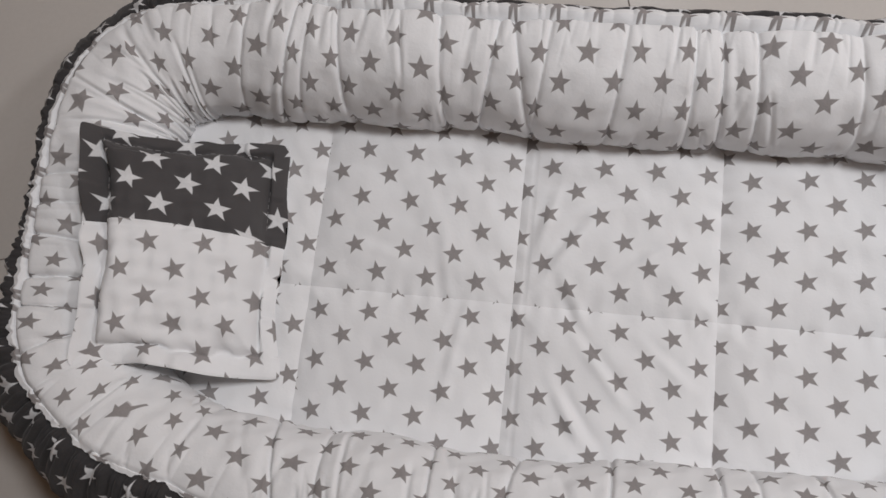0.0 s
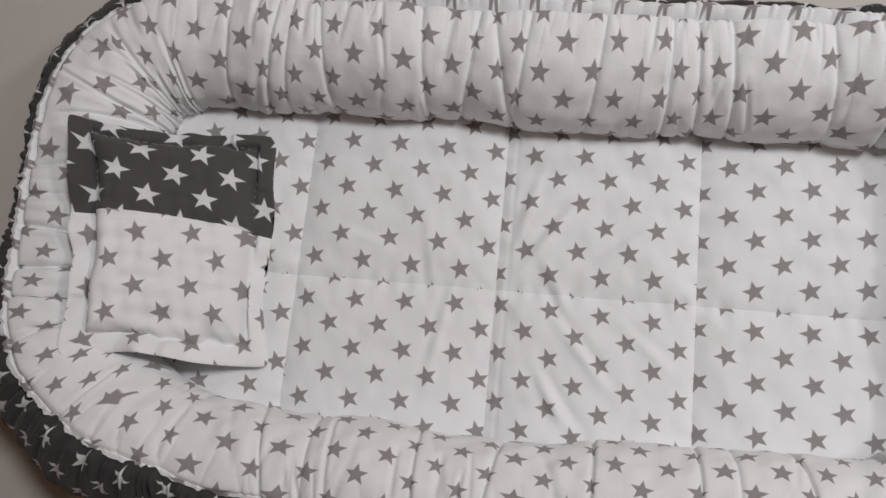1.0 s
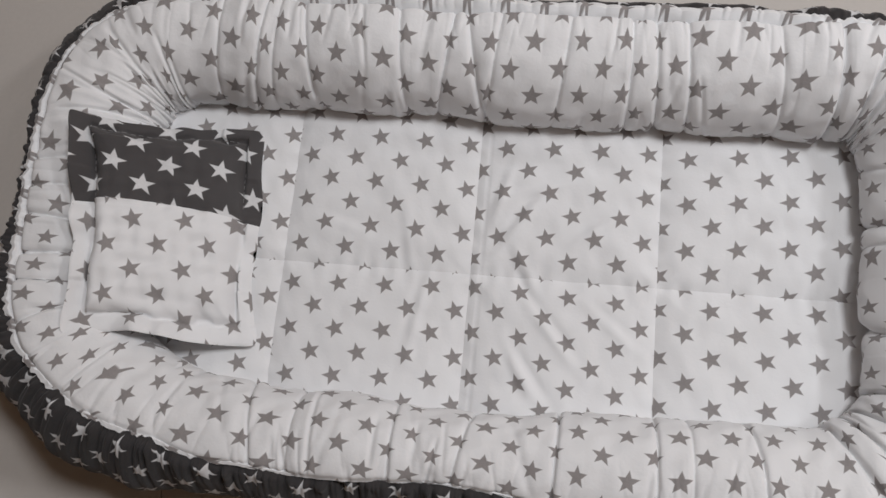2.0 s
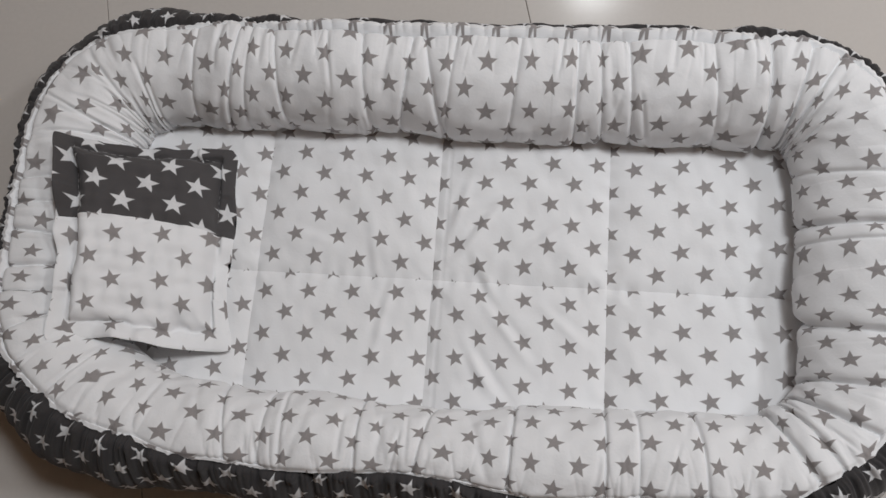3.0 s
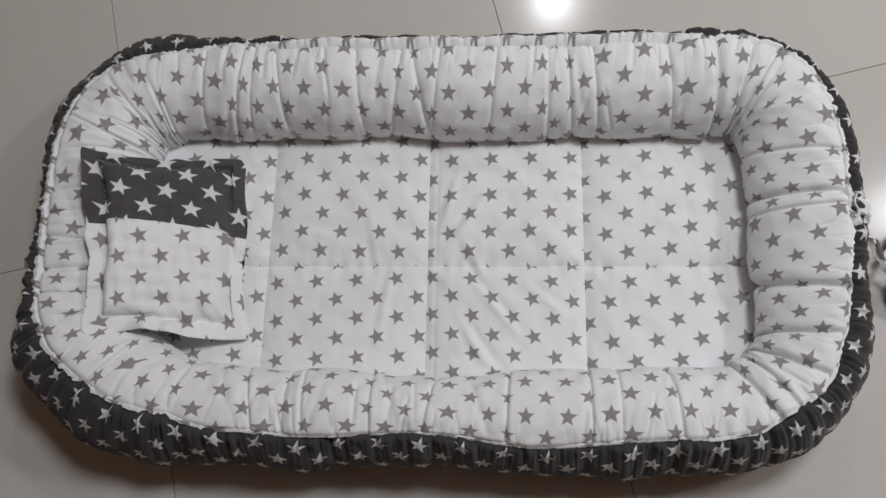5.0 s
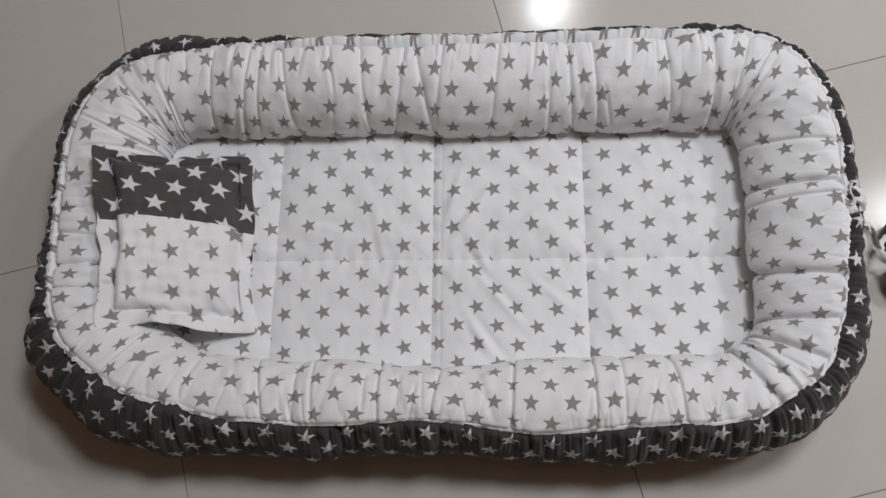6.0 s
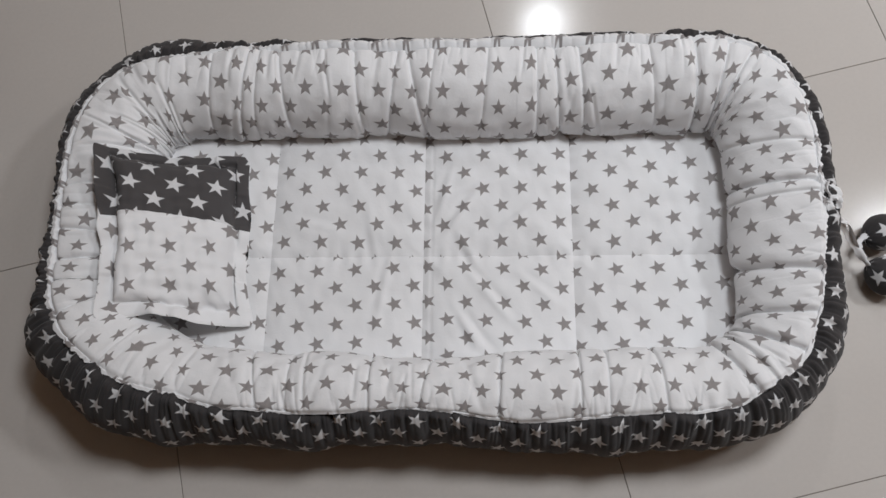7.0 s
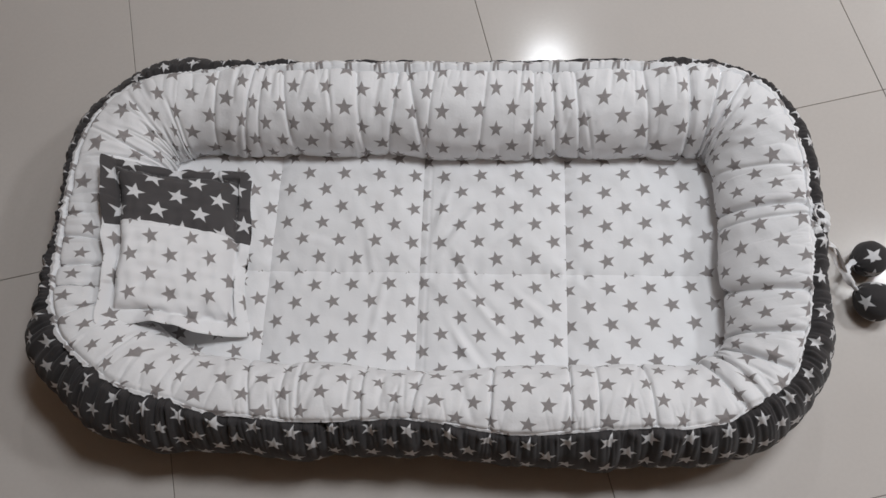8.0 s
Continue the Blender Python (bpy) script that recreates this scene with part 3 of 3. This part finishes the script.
def star_ball(center, radius, seed, mouth):
    """A stuffed ball, gathered where the cord goes in."""
    lat, lon = np.meshgrid(np.linspace(-math.pi / 2, math.pi / 2, 49), np.linspace(0, math.tau, 73), indexing="ij")
    pinch = np.exp(-(((math.pi / 2 - lat) / 0.5) ** 2))
    r = radius * (1 + 0.035 * np.sin(2 * lon + seed) * np.cos(lat) + 0.03 * np.cos(3 * lat + seed) + 0.10 * pinch * (1 + 0.5 * np.sin(9 * lon)) * 0.6 + 0.012 * np.sin(7 * lon + 3 * lat) * np.cos(lat))
    r = r * (1 - 0.02 * pinch)
    p = np.stack([r * np.cos(lat) * np.cos(lon), r * np.cos(lat) * np.sin(lon), r * np.sin(lat)], -1)
    q = Vector((0, 0, 1)).rotation_difference(Vector(mouth).normalized()).to_matrix()
    p = p @ np.array(q).T
    p[..., 2] = np.maximum(p[..., 2], 0.0012 - center[2])
    pts = p + np.array(center)
    UV = np.stack([lon * radius / 0.062 * 0.95 + seed * 0.37, lat * radius / 0.062 + 0.31 * seed], -1)
    return sheet("star_ball", pts, UV, outer_print, drawstring, "stuffed charcoal cotton ball with white stars")


star_ball((0.612, 0.030, 0.0262), 0.0268, 1.0, (-1, -0.5, 0.25))
star_ball((0.610, -0.036, 0.0282), 0.0288, 2.3, (-1, 0.6, 0.25))

# ---- the pillow ----
pillow = tagged(new("pillow"), "small flanged baby pillow in charcoal and white star cotton", "pillow")
P_TL, P_TR, P_BR, P_BL = (np.array(p) for p in ((-0.505, 0.120, 0.161), (-0.307, 0.153, 0.052), (-0.286, -0.119, 0.051), (-0.473, -0.131, 0.154)))
P_WIDE, P_LONG, FLANGE, PATCH = 0.222, 0.262, 0.024, 0.17


def pillow_points(u, v, top):
    """u across (-1 towards the rim, 1 towards the mattress), v along (-1 front, 1 back)."""
    a, b_ = (u[..., None] + 1) / 2, (v[..., None] + 1) / 2
    bow = 0.004 * np.cos(u * math.pi / 2)
    base = (1 - a) * (1 - b_) * P_BL + a * (1 - b_) * P_BR + (1 - a) * b_ * P_TL + a * b_ * P_TR
    edge = np.minimum((1 - np.abs(u)) * P_WIDE / 2, (1 - np.abs(v)) * P_LONG / 2 + 0.009 * smooth_step((v - 0.5) / 0.3))
    edge = edge + np.clip(edge / 0.01, 0, 1) * 0.0022 * ripple(u * 0.11, v * 0.13, 10, 0.03, 0.12, 52)
    inner = np.clip(edge - FLANGE, 0, None)
    fill = (1 - np.exp(-inner / 0.008)) * (0.7 + 0.3 * np.cos(u * math.pi / 2) * np.cos(v * math.pi / 2))
    flange = smooth_step((FLANGE - edge) / 0.006)
    z = base[..., 2] - 0.007 * np.cos(u * math.pi / 2)
    z = z + 0.030 * np.exp(-(((u + 0.05) / 0.40) ** 2)) * smooth_step((-v - 0.66) / 0.34)
    z = z + flange * (0.0045 * np.sin(9 * v + 1 + 2 * np.sin(4 * v)) * (np.abs(u) > 0.5) + 0.004 * np.sin(11 * u + 2 * np.sin(5 * u)) * (np.abs(v) > 0.5))
    z = z + 0.012 * smooth_step((-u - 0.78) / 0.2) * smooth_step((v - 0.1) / 0.5) + 0.014 * np.exp(-(((u + 0.55) / 0.35) ** 2)) * smooth_step((v - 0.55) / 0.4)
    z = z - 0.0035 * np.exp(-(((edge - FLANGE) / 0.0028) ** 2))
    z = z + 0.0016 * ripple(base[..., 0], base[..., 1], 14, 0.015, 0.07, 51) * (0.3 + fill)
    thick = np.where(edge < 0.001, 0, 0.0012)
    z = z + (0.028 * fill + thick if top else -(0.008 * fill + thick))
    x = base[..., 0] - 0.008 * u * np.abs(u) * (1 - v * v) + 0.003 * np.sin(5 * v + 0.6) * (np.abs(u) > 0.8) * u
    y = base[..., 1] - 0.007 * v * np.abs(v) * (1 - u * u) + 0.003 * np.sin(4 * u + 0.3) * (np.abs(v) > 0.8) * v
    nip = 0.005 * np.abs(u * v) ** 14
    x, y = x - nip * np.sign(u), y - nip * np.sign(v)
    if top:
        z = z - 0.0015 * np.exp(-(((v - PATCH) * P_LONG / 2 / 0.0022) ** 2))
    return np.stack([x, y, np.maximum(z, 0.050)], -1)


def pillow_piece(name, v0, v1, rows, top, material, along_u, along_v, label):
    u, v = np.meshgrid(np.linspace(-1, 1, 90), np.linspace(v0, v1, rows))
    v = v + (0.02 - 0.05 * u - 0.05 * u * u) * (1 - np.abs((v - PATCH) / np.where(v > PATCH, 1 - PATCH, 1 + PATCH)))
    mx, my = u * P_WIDE / 2, v * P_LONG / 2
    UV = np.stack([a * mx + b_ * my + c for a, b_, c in (along_u, along_v)], -1)
    return sheet(name, pillow_points(u, v, top), UV, material, pillow, label)


pillow_piece("dark_panel", PATCH, 1, 50, True, dark_print, (16.47, 2.6, 0.775), (0.36, 18.5, -1.352), "charcoal cotton panel with white stars")
pillow_piece("white_panel", -1, PATCH, 70, True, white_print, (17.36, -0.1, 1.052), (-0.76, 17.26, 0.411), "white cotton panel with grey stars")


def stitching():
    """Running stitches where the flange begins on the dark panel."""
    bm = bmesh.new()
    su, sv = 1 - FLANGE / (P_WIDE / 2), 1 - (FLANGE - 0.009) / (P_LONG / 2)
    line = [(-su, v) for v in np.arange(PATCH + 0.02, sv, 0.012)] + [(u, sv) for u in np.arange(-su, su, 0.014)] + [(su, v) for v in np.arange(sv, PATCH + 0.02, -0.012)]
    place = pillow_points(np.array([p[0] for p in line]), np.array([p[1] for p in line]), True)
    for k in range(0, len(line) - 4, 5):
        a, c = Vector(place[k]), Vector(place[k + 3])
        way = (c - a)
        if way.length > 0.03:
            continue
        side = way.cross(Vector((0, 0, 1))).normalized() * 0.0004
        up = Vector((0, 0, 0.0010))
        v = [bm.verts.new(p) for p in (a - side + up, a + side + up, c + side + up, c - side + up)]
        ridge = [bm.verts.new(p) for p in ((a * 0.8 + c * 0.2) + up * 1.5, (a * 0.2 + c * 0.8) + up * 1.5)]
        for f in ((v[0], v[1], ridge[0]), (v[1], v[2], ridge[1], ridge[0]), (v[2], v[3], ridge[1]), (v[3], v[0], ridge[0], ridge[1])):
            bm.faces.new(f)
    part("stitching", bm, thread_mat, pillow, "grey running stitches", smooth=True)


stitching()
pillow_piece("backing", -1, 1, 100, False, white_print, (17.5, 0, 0.3), (0, 17.5, 0.2), "")

# ---- floor tiles ----
bm = bmesh.new()
box(bm, (-TILE / 2 + 0.0006, -TILE / 2 + 0.0006, -0.009), (TILE / 2 - 0.0006, TILE / 2 - 0.0006, 0.0))
top_edges = [e for e in bm.edges if all(v.co.z > -0.001 for v in e.verts)]
bmesh.ops.bevel(bm, geom=top_edges, offset=0.0004, segments=1, affect="EDGES")
first_tile = part("tile", bm, tile_mat, floor)
tile_mesh = first_tile.data
for iu in range(U0, U1):
    for iv in range(V0, V1):
        ob = first_tile if (iu, iv) == (U0, V0) else new("tile", tile_mesh)
        ob.parent = floor
        ob.location = ((iu + 0.5) * TILE, (iv + 0.5) * TILE, 0)
